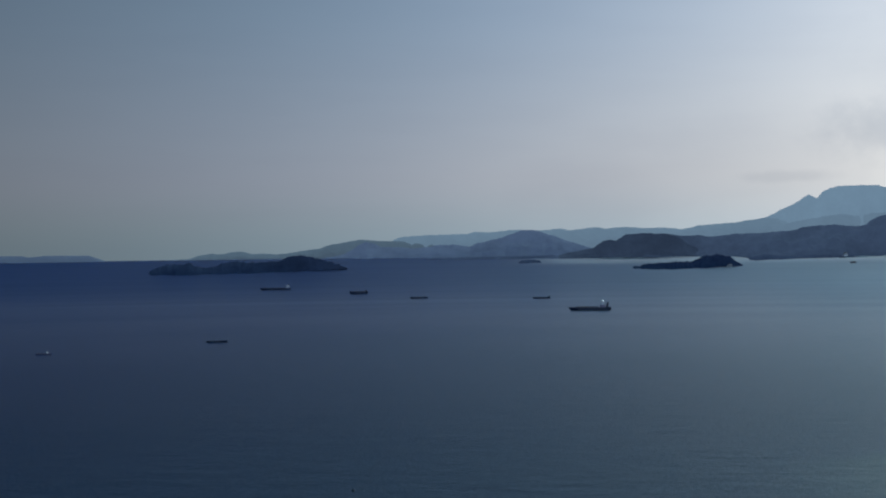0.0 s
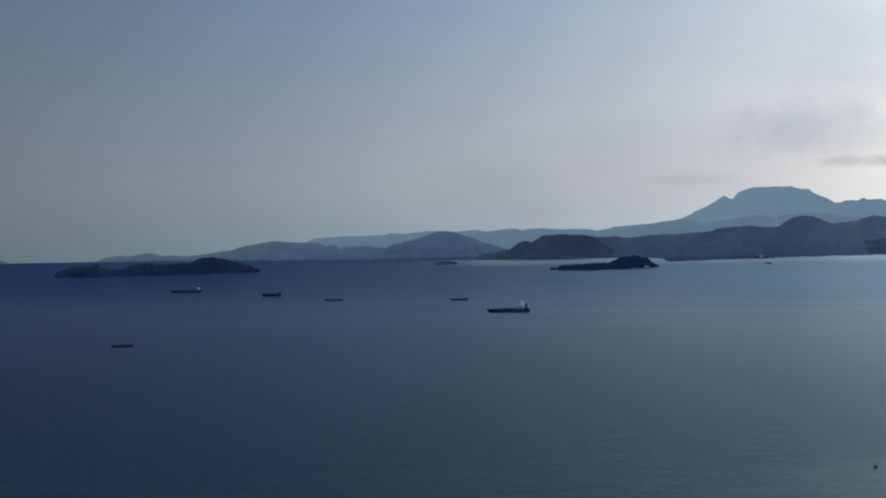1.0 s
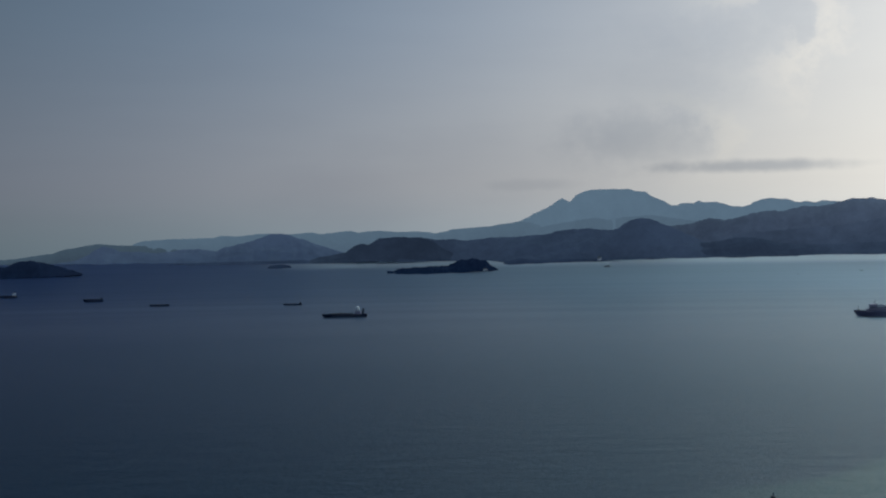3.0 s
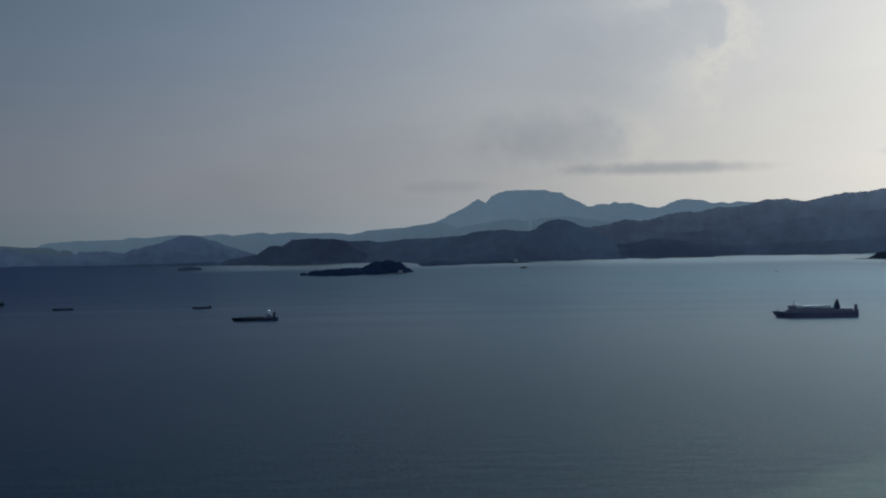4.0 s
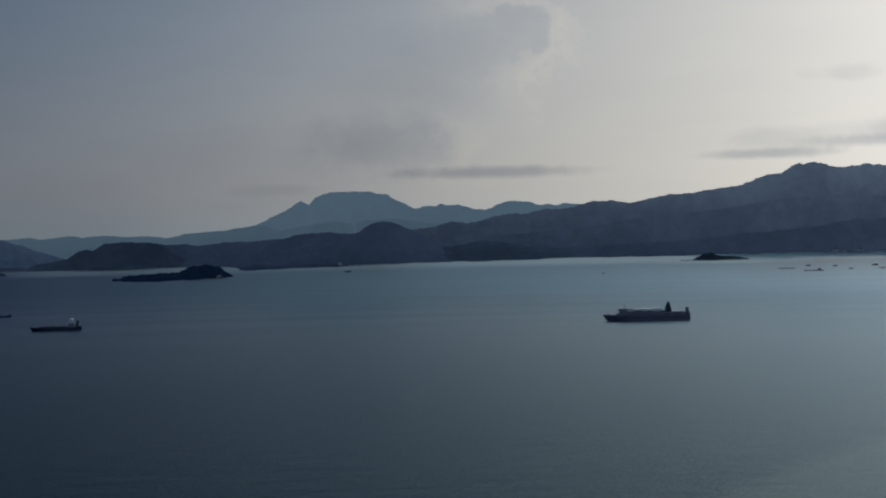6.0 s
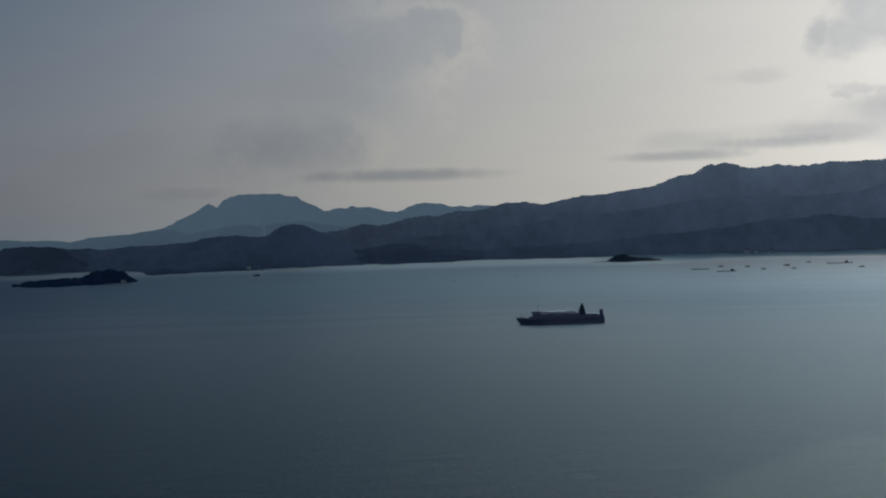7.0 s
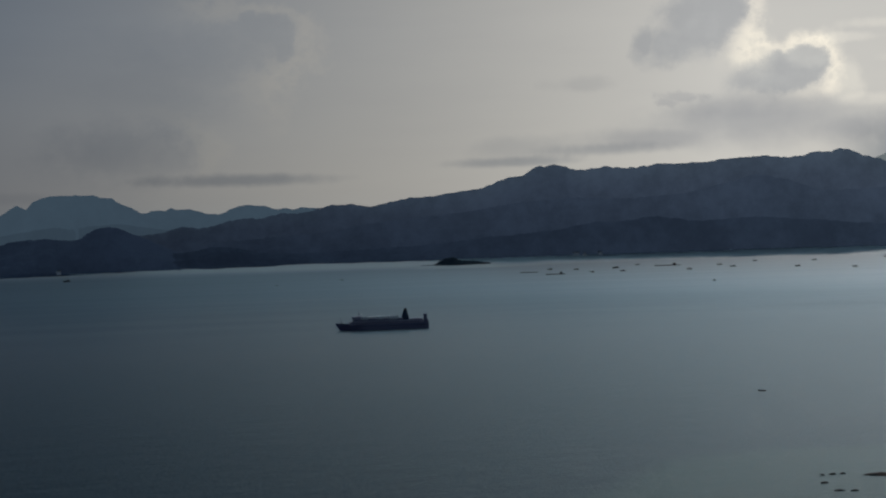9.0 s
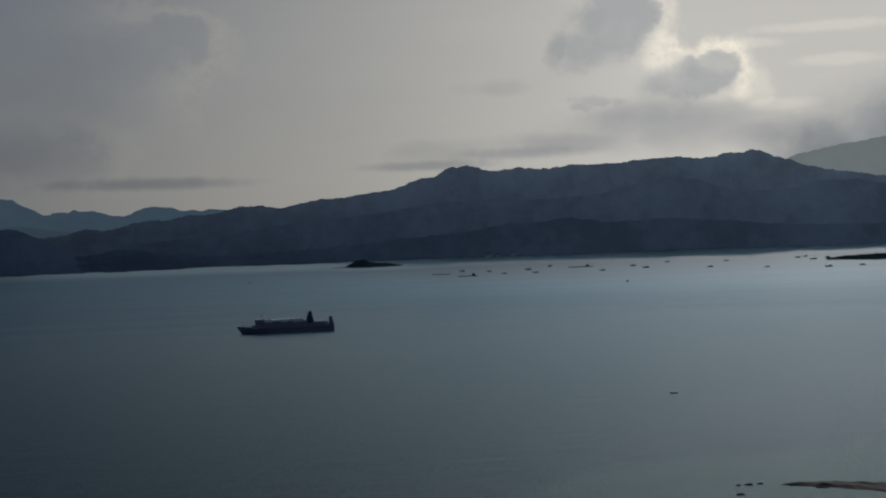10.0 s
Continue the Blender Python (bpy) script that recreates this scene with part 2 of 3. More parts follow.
def sea_water(n):
    place = n.make("ShaderNodeTexCoord").outputs["Object"]
    swell = n.noise(n.mapped(place, (0.035, 0.075, 1.0)), 1.0, 5.0, 0.6)
    chop = n.noise(n.mapped(place, (0.42, 0.62, 1.0)), 1.0, 6.0, 0.65, 0.5)
    gusts = n.noise(n.mapped(place, (0.0011, 0.0016, 1.0)), 1.0, 3.0, 0.5, 0.3)
    flat = n.make("ShaderNodeSeparateXYZ", inputs={0: place})
    x, y = flat.outputs[0], flat.outputs[1]
    # the sandy shoal under shallow water: its edge runs north-east, uneven
    edge = n.math("SUBTRACT", n.math("MINIMUM", n.math("ADD", n.math("MULTIPLY", x, 0.95), 447.0), 697.0), y)
    edge = n.math("ADD", edge, n.math("MULTIPLY", n.math("SUBTRACT", n.noise(n.mapped(place, (0.012, 0.012, 1.0)), 1.0, 5.0), 0.5), 70.0))
    shallow = n.smooth(edge, 0.0, 26.0)
    shallow = n.math("MULTIPLY", shallow, n.smooth(x, 20.0, 140.0))
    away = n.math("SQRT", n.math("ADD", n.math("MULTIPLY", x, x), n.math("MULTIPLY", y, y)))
    # blue west, greener east; lightening eastward and with distance is painted-in sky reflection
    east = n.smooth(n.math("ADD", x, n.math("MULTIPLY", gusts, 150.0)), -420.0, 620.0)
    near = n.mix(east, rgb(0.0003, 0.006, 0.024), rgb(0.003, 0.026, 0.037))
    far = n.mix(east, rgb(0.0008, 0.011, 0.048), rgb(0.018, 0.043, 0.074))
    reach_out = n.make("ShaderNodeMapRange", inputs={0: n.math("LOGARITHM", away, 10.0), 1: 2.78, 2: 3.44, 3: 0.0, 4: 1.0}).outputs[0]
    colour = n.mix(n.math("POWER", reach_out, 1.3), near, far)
    colour = n.mix(n.math("MULTIPLY", shallow, 0.7), colour, rgb(0.05, 0.085, 0.07))
    # pale far-shore band: shallows plus sky reflection painted into the colour, strongest east
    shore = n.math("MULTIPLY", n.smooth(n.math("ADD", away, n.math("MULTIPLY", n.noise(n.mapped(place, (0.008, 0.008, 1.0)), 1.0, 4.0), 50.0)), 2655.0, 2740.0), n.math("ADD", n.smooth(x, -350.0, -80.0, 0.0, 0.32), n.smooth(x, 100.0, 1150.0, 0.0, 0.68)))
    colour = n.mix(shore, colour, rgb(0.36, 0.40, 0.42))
    # pale shoal round the reef islet, with sun glints painted into its colour
    p = n.math("DIVIDE", n.math("SUBTRACT", n.math("ADD", n.math("MULTIPLY", x, 0.35), n.math("MULTIPLY", y, 0.937)), 2654.0), 30.0)
    q = n.math("DIVIDE", n.math("SUBTRACT", n.math("SUBTRACT", n.math("MULTIPLY", x, 0.937), n.math("MULTIPLY", y, 0.35)), 45.0), 150.0)
    reach = n.math("ADD", n.math("SQRT", n.math("ADD", n.math("MULTIPLY", p, p), n.math("MULTIPLY", q, q))), n.math("MULTIPLY", n.noise(n.mapped(place, (0.02, 0.03, 1.0)), 1.0, 4.0), 0.8))
    colour = n.mix(n.smooth(reach, 1.5, 0.5, 0.0, 0.8), colour, rgb(0.22, 0.26, 0.27))
    level = n.make("ShaderNodeVectorMath", operation="NORMALIZE", inputs={0: n.mix(0.6, n.make("ShaderNodeNewGeometry").outputs["Normal"], rgb(0.0, 0.0, 1.0))}).outputs[0]
    height = n.math("ADD", n.math("MULTIPLY", swell, 1.0), n.math("MULTIPLY", chop, 0.5))
    bump = n.make("ShaderNodeBump", inputs={"Height": height, "Strength": n.math("SUBTRACT", 0.52, n.math("MULTIPLY", reach_out, 0.44)), "Distance": 1.6, "Normal": level})
    rough = n.math("ADD", n.smooth(gusts, 0.3, 0.7, 0.30, 0.33), n.smooth(away, 1900.0, 2600.0, 0.0, 0.16))
    # gloss grades the sea's brightness: weak west, strong east, cut under the shore band
    east_gain = n.smooth(n.math("DIVIDE", x, away), -0.45, 0.55, 0.5, 1.35)
    gloss = n.math("MULTIPLY", n.math("POWER", n.math("MULTIPLY", east_gain, 6.6), reach_out), n.math("SUBTRACT", 0.069, n.math("MULTIPLY", shore, 0.05)))
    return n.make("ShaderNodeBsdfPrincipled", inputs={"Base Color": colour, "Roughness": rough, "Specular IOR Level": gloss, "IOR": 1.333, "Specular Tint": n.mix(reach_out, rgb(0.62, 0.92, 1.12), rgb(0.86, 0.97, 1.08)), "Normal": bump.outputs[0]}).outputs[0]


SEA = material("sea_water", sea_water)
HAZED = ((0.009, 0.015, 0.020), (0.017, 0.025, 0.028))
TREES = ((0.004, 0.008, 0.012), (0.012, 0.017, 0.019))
# the number after the colours scales the haze each range emits
FAR_RANGE = hazy_forest("far_range", *HAZED, 1.1, mottle=0.05)
FAR_HILLS = hazy_forest("far_hills", *HAZED, 0.95, mottle=0.05)
FAR_LEFT = hazy_forest("far_left_hills", *HAZED, 0.55, mottle=0.05)
FAR_CAPE = hazy_forest("far_cape", *HAZED, 1.15, mottle=0.05)
FOOTHILL = hazy_forest("foothill", *HAZED, 0.95, mottle=0.05)
MID_RANGE = hazy_forest("mid_range", *HAZED, 1.25)
PENINSULA = hazy_forest("peninsula_woods", *TREES, 1.2, sunward=True)
SHORE_WOODS = hazy_forest("shore_woods", *TREES, 0.85, sunward=True)
NEAR_RANGE = hazy_forest("near_range", *TREES, sunward=True)
NEAR_MID = hazy_forest("near_middle_ridge", *TREES, sunward=True)
NEAR_FOOT = hazy_forest("near_foothill", *TREES, 0.88, sunward=True)
HAZY = hazy_forest("hazy_shoulder", *HAZED, 1.3, sunward=True, mottle=0.05, tone=(1.25, 1.0, 0.85))
WOODS = hazy_forest("island_woods", (0.002, 0.005, 0.011), (0.006, 0.010, 0.016), 0.9, grain=0.09)
SCRUB = hazy_forest("dark_scrub", (0.02, 0.03, 0.03), (0.035, 0.045, 0.04), 0.3, grain=0.09)
NAVY = paint("navy_hull_paint", (0.15, 0.15, 0.24), 0.4)
BLACK = paint("black_hull_paint", (0.012, 0.028, 0.065), 0.45)
CARGO = paint("dark_cargo_cover", (0.02, 0.034, 0.065), 0.7, wear=0.6)
GREY = paint("grey_deck_paint", (0.10, 0.10, 0.11), 0.6)
MAUVE = paint("weathered_superstructure_paint", (0.33, 0.30, 0.38), 0.55)
WHITE = paint("white_ship_paint", (0.8, 0.8, 0.78), 0.4)
STEEL = paint("dark_steel", (0.05, 0.05, 0.055), 0.5, 0.6)
TIMBER = paint("weathered_timber", (0.06, 0.055, 0.055), 0.8)
SAND = paint("wet_sand", (0.11, 0.068, 0.057), 0.8, wear=0.7, size=0.05, gloss=0.08)
ROCK = paint("dark_reef_rock", (0.05, 0.045, 0.042), 0.8, wear=0.5, size=0.4, gloss=0.1)
GLASS = paint("dark_window_glass", (0.02, 0.025, 0.03), 0.12)


# ---- ground: the sea and the land round it ----
def swell_up(r):
    """The level of the sea sheet at a distance from the start: flat, then rising gently to the horizon."""
    return 62.0 * min(max((r - 1400.0) / 1400.0, 0.0), 1.0) ** 2.9


def at(az, r, up=0.0):
    return Vector((r * math.sin(radians(az)), r * math.cos(radians(az)), swell_up(r) + up))


def mesh(name, verts, faces, mat, smooth=True):
    me = bpy.data.meshes.new(name)
    me.from_pydata(verts, [], faces)
    me.materials.append(mat)
    me.polygons.foreach_set("use_smooth", [smooth] * len(me.polygons))
    me.update()
    return me


def sheet(rows, cols, wrap=False):
    faces = []
    for i in range(rows - 1):
        for j in range(cols - (0 if wrap else 1)):
            k = (j + 1) % cols
            faces.append((i * cols + j, i * cols + k, (i + 1) * cols + k, (i + 1) * cols + j))
    return faces


rings = [1.0, 200, 400, 600, 800, 1000, 1200, 1400] + [1400 + 35 * i for i in range(1, 41)] + [2950, 3150]
verts = [at(-a, r) for r in rings for a in range(360)]
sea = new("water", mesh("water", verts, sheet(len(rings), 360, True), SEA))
tagged(sea, "dark blue-grey wind-rippled sea reflecting a hazy sky", "sea", kind="structure")


def along(points, a):
    """A smooth curve through (azimuth, value) points."""
    if a <= points[0][0]:
        return points[0][1]
    for (a0, v0), (a1, v1) in zip(points, points[1:]):
        if a <= a1:
            u = (a - a0) / (a1 - a0)
            u = 0.6 * u + 0.4 * u * u * (3 - 2 * u)
            return v0 + (v1 - v0) * u
    return points[-1][1]


def land(name, crest, r_crest, r_shore, mat, label, seed, step=0.05, spurs=0.6, fuzz=1.0, back=160, rows=26, category="hills", swell=1.15):
    """A range of hills: a crest line seen from the bay, spurs and gullies down to an uneven shore, and a back slope."""
    a0, a1 = crest[0][0], crest[-1][0]
    cols = int((a1 - a0) / step) + 2
    verts = []
    for i in range(rows + 6):
        for j in range(cols):
            a = a0 + (a1 - a0) * j / (cols - 1)
            shore = (along(r_shore, a) if isinstance(r_shore, list) else r_shore) + 14 * (noise.fractal((a * 1.1, seed, 0), 1, 2, 4))
            top = along(crest, a) + fuzz * (0.5 * noise.fractal((a * 1.7, seed, 7.0), 0.9, 2, 3) + 1.0 * noise.fractal((a * 5, seed, 2.0), 0.7, 2, 6))
            low = swell_up(shore) - 1.5
            top = max(top, low + 0.3)
            if i <= rows:
                u = i / rows
                r = shore + (r_crest - shore) * u
                b = a + 0.9 * noise.noise((a * 0.5, u * 1.5, seed + 9))
                spur = noise.ridged_multi_fractal((b * 0.45, u * 1.6, seed), 1.0, 2.1, 3, 1.0, 2.0) - 1.1
                p = max(0.4, swell - spurs * spur)
                h = low + (top - low) * u ** p
                h += (top - low) * 0.025 * math.sin(math.pi * u) * noise.fractal((a * 5, u * 7, seed + 5), 0.9, 2, 4)
                h += fuzz * 0.4 * noise.noise((a * 22, u * 40, seed)) * math.sin(math.pi * min(u * 1.2, 1))
            else:
                u = (i - rows) / 6
                r = r_crest + back * u
                h = top - (top - low + 6) * u ** 1.3
            verts.append((r * math.sin(radians(a)), r * math.cos(radians(a)), h))
    ob = new(name, mesh(name, verts, [f[::-1] for f in sheet(rows + 6, cols)], mat))
    return tagged(ob, label, category, kind="structure")


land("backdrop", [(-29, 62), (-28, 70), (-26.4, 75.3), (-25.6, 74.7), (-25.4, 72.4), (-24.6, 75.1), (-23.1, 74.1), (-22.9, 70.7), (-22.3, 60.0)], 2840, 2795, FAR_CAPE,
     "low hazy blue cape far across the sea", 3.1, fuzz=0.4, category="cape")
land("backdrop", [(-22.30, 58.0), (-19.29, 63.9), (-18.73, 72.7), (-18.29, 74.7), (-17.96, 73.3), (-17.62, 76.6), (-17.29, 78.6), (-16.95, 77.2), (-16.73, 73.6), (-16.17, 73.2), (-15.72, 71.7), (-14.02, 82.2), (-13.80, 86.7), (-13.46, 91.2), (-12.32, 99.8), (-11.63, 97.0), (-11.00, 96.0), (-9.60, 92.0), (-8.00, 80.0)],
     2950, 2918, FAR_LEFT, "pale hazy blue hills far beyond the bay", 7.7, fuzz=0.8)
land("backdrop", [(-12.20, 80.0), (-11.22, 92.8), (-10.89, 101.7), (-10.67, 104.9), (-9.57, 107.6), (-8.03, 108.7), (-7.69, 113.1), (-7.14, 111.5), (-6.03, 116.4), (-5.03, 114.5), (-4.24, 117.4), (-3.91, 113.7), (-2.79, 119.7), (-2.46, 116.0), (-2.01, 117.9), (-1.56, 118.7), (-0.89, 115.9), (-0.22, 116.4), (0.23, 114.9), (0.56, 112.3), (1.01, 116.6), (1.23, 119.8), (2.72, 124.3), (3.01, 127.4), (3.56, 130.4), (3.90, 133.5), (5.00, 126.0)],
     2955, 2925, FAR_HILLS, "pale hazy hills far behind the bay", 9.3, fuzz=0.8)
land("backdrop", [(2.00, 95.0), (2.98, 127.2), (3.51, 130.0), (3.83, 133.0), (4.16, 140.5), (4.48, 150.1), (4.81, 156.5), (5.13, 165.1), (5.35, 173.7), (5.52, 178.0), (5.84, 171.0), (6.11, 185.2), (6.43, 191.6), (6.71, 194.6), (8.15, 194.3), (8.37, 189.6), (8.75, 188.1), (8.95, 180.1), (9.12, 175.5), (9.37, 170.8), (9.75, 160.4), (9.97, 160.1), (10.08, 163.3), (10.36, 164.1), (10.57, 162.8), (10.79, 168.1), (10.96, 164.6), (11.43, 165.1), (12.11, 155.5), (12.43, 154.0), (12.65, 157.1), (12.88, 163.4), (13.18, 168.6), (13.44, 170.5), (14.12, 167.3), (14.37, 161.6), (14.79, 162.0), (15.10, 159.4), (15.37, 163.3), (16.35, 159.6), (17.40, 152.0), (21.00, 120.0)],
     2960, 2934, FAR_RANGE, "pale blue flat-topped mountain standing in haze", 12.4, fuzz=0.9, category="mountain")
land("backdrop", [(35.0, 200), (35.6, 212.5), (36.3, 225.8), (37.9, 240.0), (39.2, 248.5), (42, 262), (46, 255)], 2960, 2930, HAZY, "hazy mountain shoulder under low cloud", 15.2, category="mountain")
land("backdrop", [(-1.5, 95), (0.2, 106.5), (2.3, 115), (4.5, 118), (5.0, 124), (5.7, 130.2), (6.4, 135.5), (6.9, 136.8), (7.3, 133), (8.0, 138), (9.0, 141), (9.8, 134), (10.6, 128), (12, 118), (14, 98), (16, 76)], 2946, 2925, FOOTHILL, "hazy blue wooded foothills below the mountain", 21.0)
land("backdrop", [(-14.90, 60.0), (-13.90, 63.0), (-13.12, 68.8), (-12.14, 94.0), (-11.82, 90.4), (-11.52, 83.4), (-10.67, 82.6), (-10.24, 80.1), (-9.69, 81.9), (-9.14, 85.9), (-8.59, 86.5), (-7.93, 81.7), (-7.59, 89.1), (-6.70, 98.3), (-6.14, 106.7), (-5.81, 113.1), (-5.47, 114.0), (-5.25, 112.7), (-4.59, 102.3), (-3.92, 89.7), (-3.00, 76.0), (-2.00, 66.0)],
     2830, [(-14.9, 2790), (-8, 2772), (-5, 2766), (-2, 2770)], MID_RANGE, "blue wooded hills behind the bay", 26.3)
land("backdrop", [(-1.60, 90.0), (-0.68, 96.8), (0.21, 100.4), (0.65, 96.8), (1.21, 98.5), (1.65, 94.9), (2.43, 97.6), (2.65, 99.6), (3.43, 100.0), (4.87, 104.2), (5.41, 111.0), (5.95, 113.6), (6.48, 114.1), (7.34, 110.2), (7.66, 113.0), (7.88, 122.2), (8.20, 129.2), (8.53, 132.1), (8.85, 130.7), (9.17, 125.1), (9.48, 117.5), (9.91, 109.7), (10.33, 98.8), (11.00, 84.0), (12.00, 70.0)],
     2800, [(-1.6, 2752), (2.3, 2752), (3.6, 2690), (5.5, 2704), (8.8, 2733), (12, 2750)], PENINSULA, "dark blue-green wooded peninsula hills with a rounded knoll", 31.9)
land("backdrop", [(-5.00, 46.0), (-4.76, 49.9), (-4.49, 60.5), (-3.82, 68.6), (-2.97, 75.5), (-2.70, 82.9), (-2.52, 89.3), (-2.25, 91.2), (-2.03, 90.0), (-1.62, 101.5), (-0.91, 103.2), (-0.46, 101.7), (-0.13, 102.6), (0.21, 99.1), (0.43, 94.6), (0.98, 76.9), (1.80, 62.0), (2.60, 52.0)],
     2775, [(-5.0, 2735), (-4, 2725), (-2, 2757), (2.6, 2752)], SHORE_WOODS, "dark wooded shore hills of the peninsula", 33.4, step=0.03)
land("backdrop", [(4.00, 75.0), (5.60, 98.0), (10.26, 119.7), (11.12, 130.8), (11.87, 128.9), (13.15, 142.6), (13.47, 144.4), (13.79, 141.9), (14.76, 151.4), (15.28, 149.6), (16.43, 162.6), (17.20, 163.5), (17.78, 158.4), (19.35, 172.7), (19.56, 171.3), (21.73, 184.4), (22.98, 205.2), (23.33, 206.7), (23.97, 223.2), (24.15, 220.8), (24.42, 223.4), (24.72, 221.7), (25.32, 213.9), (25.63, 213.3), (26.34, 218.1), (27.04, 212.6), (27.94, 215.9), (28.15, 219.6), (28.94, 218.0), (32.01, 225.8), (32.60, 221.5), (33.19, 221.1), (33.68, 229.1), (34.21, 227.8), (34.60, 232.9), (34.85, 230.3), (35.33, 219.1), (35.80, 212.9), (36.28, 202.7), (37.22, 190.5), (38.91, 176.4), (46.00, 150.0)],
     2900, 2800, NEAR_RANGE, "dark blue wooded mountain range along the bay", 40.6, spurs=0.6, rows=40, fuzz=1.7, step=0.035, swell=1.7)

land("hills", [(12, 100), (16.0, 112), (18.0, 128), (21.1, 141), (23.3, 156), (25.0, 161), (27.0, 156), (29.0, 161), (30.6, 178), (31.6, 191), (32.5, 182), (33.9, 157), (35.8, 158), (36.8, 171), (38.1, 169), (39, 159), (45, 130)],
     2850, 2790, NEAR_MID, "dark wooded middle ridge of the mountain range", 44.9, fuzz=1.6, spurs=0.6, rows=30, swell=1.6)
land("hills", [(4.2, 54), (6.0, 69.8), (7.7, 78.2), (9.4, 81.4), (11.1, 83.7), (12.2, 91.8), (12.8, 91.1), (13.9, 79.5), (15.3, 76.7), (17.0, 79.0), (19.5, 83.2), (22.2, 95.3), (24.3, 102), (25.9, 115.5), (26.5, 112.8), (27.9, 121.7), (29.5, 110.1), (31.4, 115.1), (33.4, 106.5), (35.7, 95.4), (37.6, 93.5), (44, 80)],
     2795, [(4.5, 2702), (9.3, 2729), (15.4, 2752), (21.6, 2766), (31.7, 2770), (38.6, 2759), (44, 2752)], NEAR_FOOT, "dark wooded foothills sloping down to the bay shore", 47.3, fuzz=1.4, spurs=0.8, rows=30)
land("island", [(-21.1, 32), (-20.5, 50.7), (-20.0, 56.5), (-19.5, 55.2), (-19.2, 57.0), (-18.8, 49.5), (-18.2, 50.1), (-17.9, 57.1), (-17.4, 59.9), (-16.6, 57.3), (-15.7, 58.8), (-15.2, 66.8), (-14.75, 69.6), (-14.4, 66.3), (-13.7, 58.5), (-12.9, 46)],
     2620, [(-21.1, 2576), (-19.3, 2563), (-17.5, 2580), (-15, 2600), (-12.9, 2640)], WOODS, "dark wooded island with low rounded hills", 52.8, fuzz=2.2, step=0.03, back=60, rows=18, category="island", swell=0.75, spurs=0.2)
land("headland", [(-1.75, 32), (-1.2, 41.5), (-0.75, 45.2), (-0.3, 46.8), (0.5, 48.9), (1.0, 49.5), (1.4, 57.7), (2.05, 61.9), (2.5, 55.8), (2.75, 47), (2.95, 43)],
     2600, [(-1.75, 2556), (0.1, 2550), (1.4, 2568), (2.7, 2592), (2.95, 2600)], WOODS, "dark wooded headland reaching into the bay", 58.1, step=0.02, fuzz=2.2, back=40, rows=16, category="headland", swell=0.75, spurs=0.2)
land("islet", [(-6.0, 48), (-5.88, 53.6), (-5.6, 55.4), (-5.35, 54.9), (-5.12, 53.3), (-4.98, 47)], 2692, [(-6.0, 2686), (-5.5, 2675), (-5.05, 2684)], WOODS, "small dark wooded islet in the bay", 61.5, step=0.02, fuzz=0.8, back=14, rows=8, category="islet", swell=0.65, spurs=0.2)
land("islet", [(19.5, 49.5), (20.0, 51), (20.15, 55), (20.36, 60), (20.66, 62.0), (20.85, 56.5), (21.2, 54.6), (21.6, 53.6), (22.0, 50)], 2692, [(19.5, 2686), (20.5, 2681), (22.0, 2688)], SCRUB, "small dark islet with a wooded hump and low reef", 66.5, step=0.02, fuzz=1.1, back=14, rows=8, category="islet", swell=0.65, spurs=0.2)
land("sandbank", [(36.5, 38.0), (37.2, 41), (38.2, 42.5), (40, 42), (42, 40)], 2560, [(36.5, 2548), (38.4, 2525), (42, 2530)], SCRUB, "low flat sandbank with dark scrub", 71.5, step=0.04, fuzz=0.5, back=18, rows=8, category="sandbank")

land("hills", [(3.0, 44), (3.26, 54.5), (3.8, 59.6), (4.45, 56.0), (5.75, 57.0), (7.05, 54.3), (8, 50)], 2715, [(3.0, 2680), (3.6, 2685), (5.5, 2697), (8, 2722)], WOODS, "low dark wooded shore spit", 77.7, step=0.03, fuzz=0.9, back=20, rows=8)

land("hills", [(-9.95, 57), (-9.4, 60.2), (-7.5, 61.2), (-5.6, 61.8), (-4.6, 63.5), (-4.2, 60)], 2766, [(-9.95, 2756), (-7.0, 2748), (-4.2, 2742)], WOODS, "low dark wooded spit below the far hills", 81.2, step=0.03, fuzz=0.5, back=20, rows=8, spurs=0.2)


# ---- things ----
def part(name, bm, mat, parent, label="", smooth=False):
    """Links a bmesh as one mesh object under a thing or a part."""
    me = bpy.data.meshes.new(name)
    bm.to_mesh(me)
    bm.free()
    me.materials.append(mat)
    if smooth:
        me.polygons.foreach_set("use_smooth", [True] * len(me.polygons))
    ob = new(name, me)
    ob.parent = parent
    if label:
        tagged(ob, label)
    return ob


def block(x0, x1, y0, y1, z0, z1, bevel=0.12, taper=0.0, rake=0.0):
    """A bevelled box; taper narrows its top, rake leans its ends aft."""
    bm = bmesh.new()
    bmesh.ops.create_cube(bm, size=1)
    for v in bm.verts:
        k = v.co.z + 0.5
        v.co.x = (x0 + x1) / 2 + v.co.x * (x1 - x0) * (1 - taper * k) + rake * k
        v.co.y = (y0 + y1) / 2 + v.co.y * (y1 - y0) * (1 - taper * k)
        v.co.z = z0 + (z1 - z0) * k
    if bevel:
        bmesh.ops.bevel(bm, geom=bm.edges[:], offset=bevel, segments=1, affect="EDGES")
    return bm


def rod(a, b, radius, sides=8, tip=None):
    bm = bmesh.new()
    a, b = Vector(a), Vector(b)
    bmesh.ops.create_cone(bm, cap_ends=True, segments=sides, radius1=radius, radius2=radius if tip is None else tip, depth=(b - a).length,
                          matrix=Matrix.Translation((a + b) / 2) @ (b - a).to_track_quat("Z", "Y").to_matrix().to_4x4())
    return bm


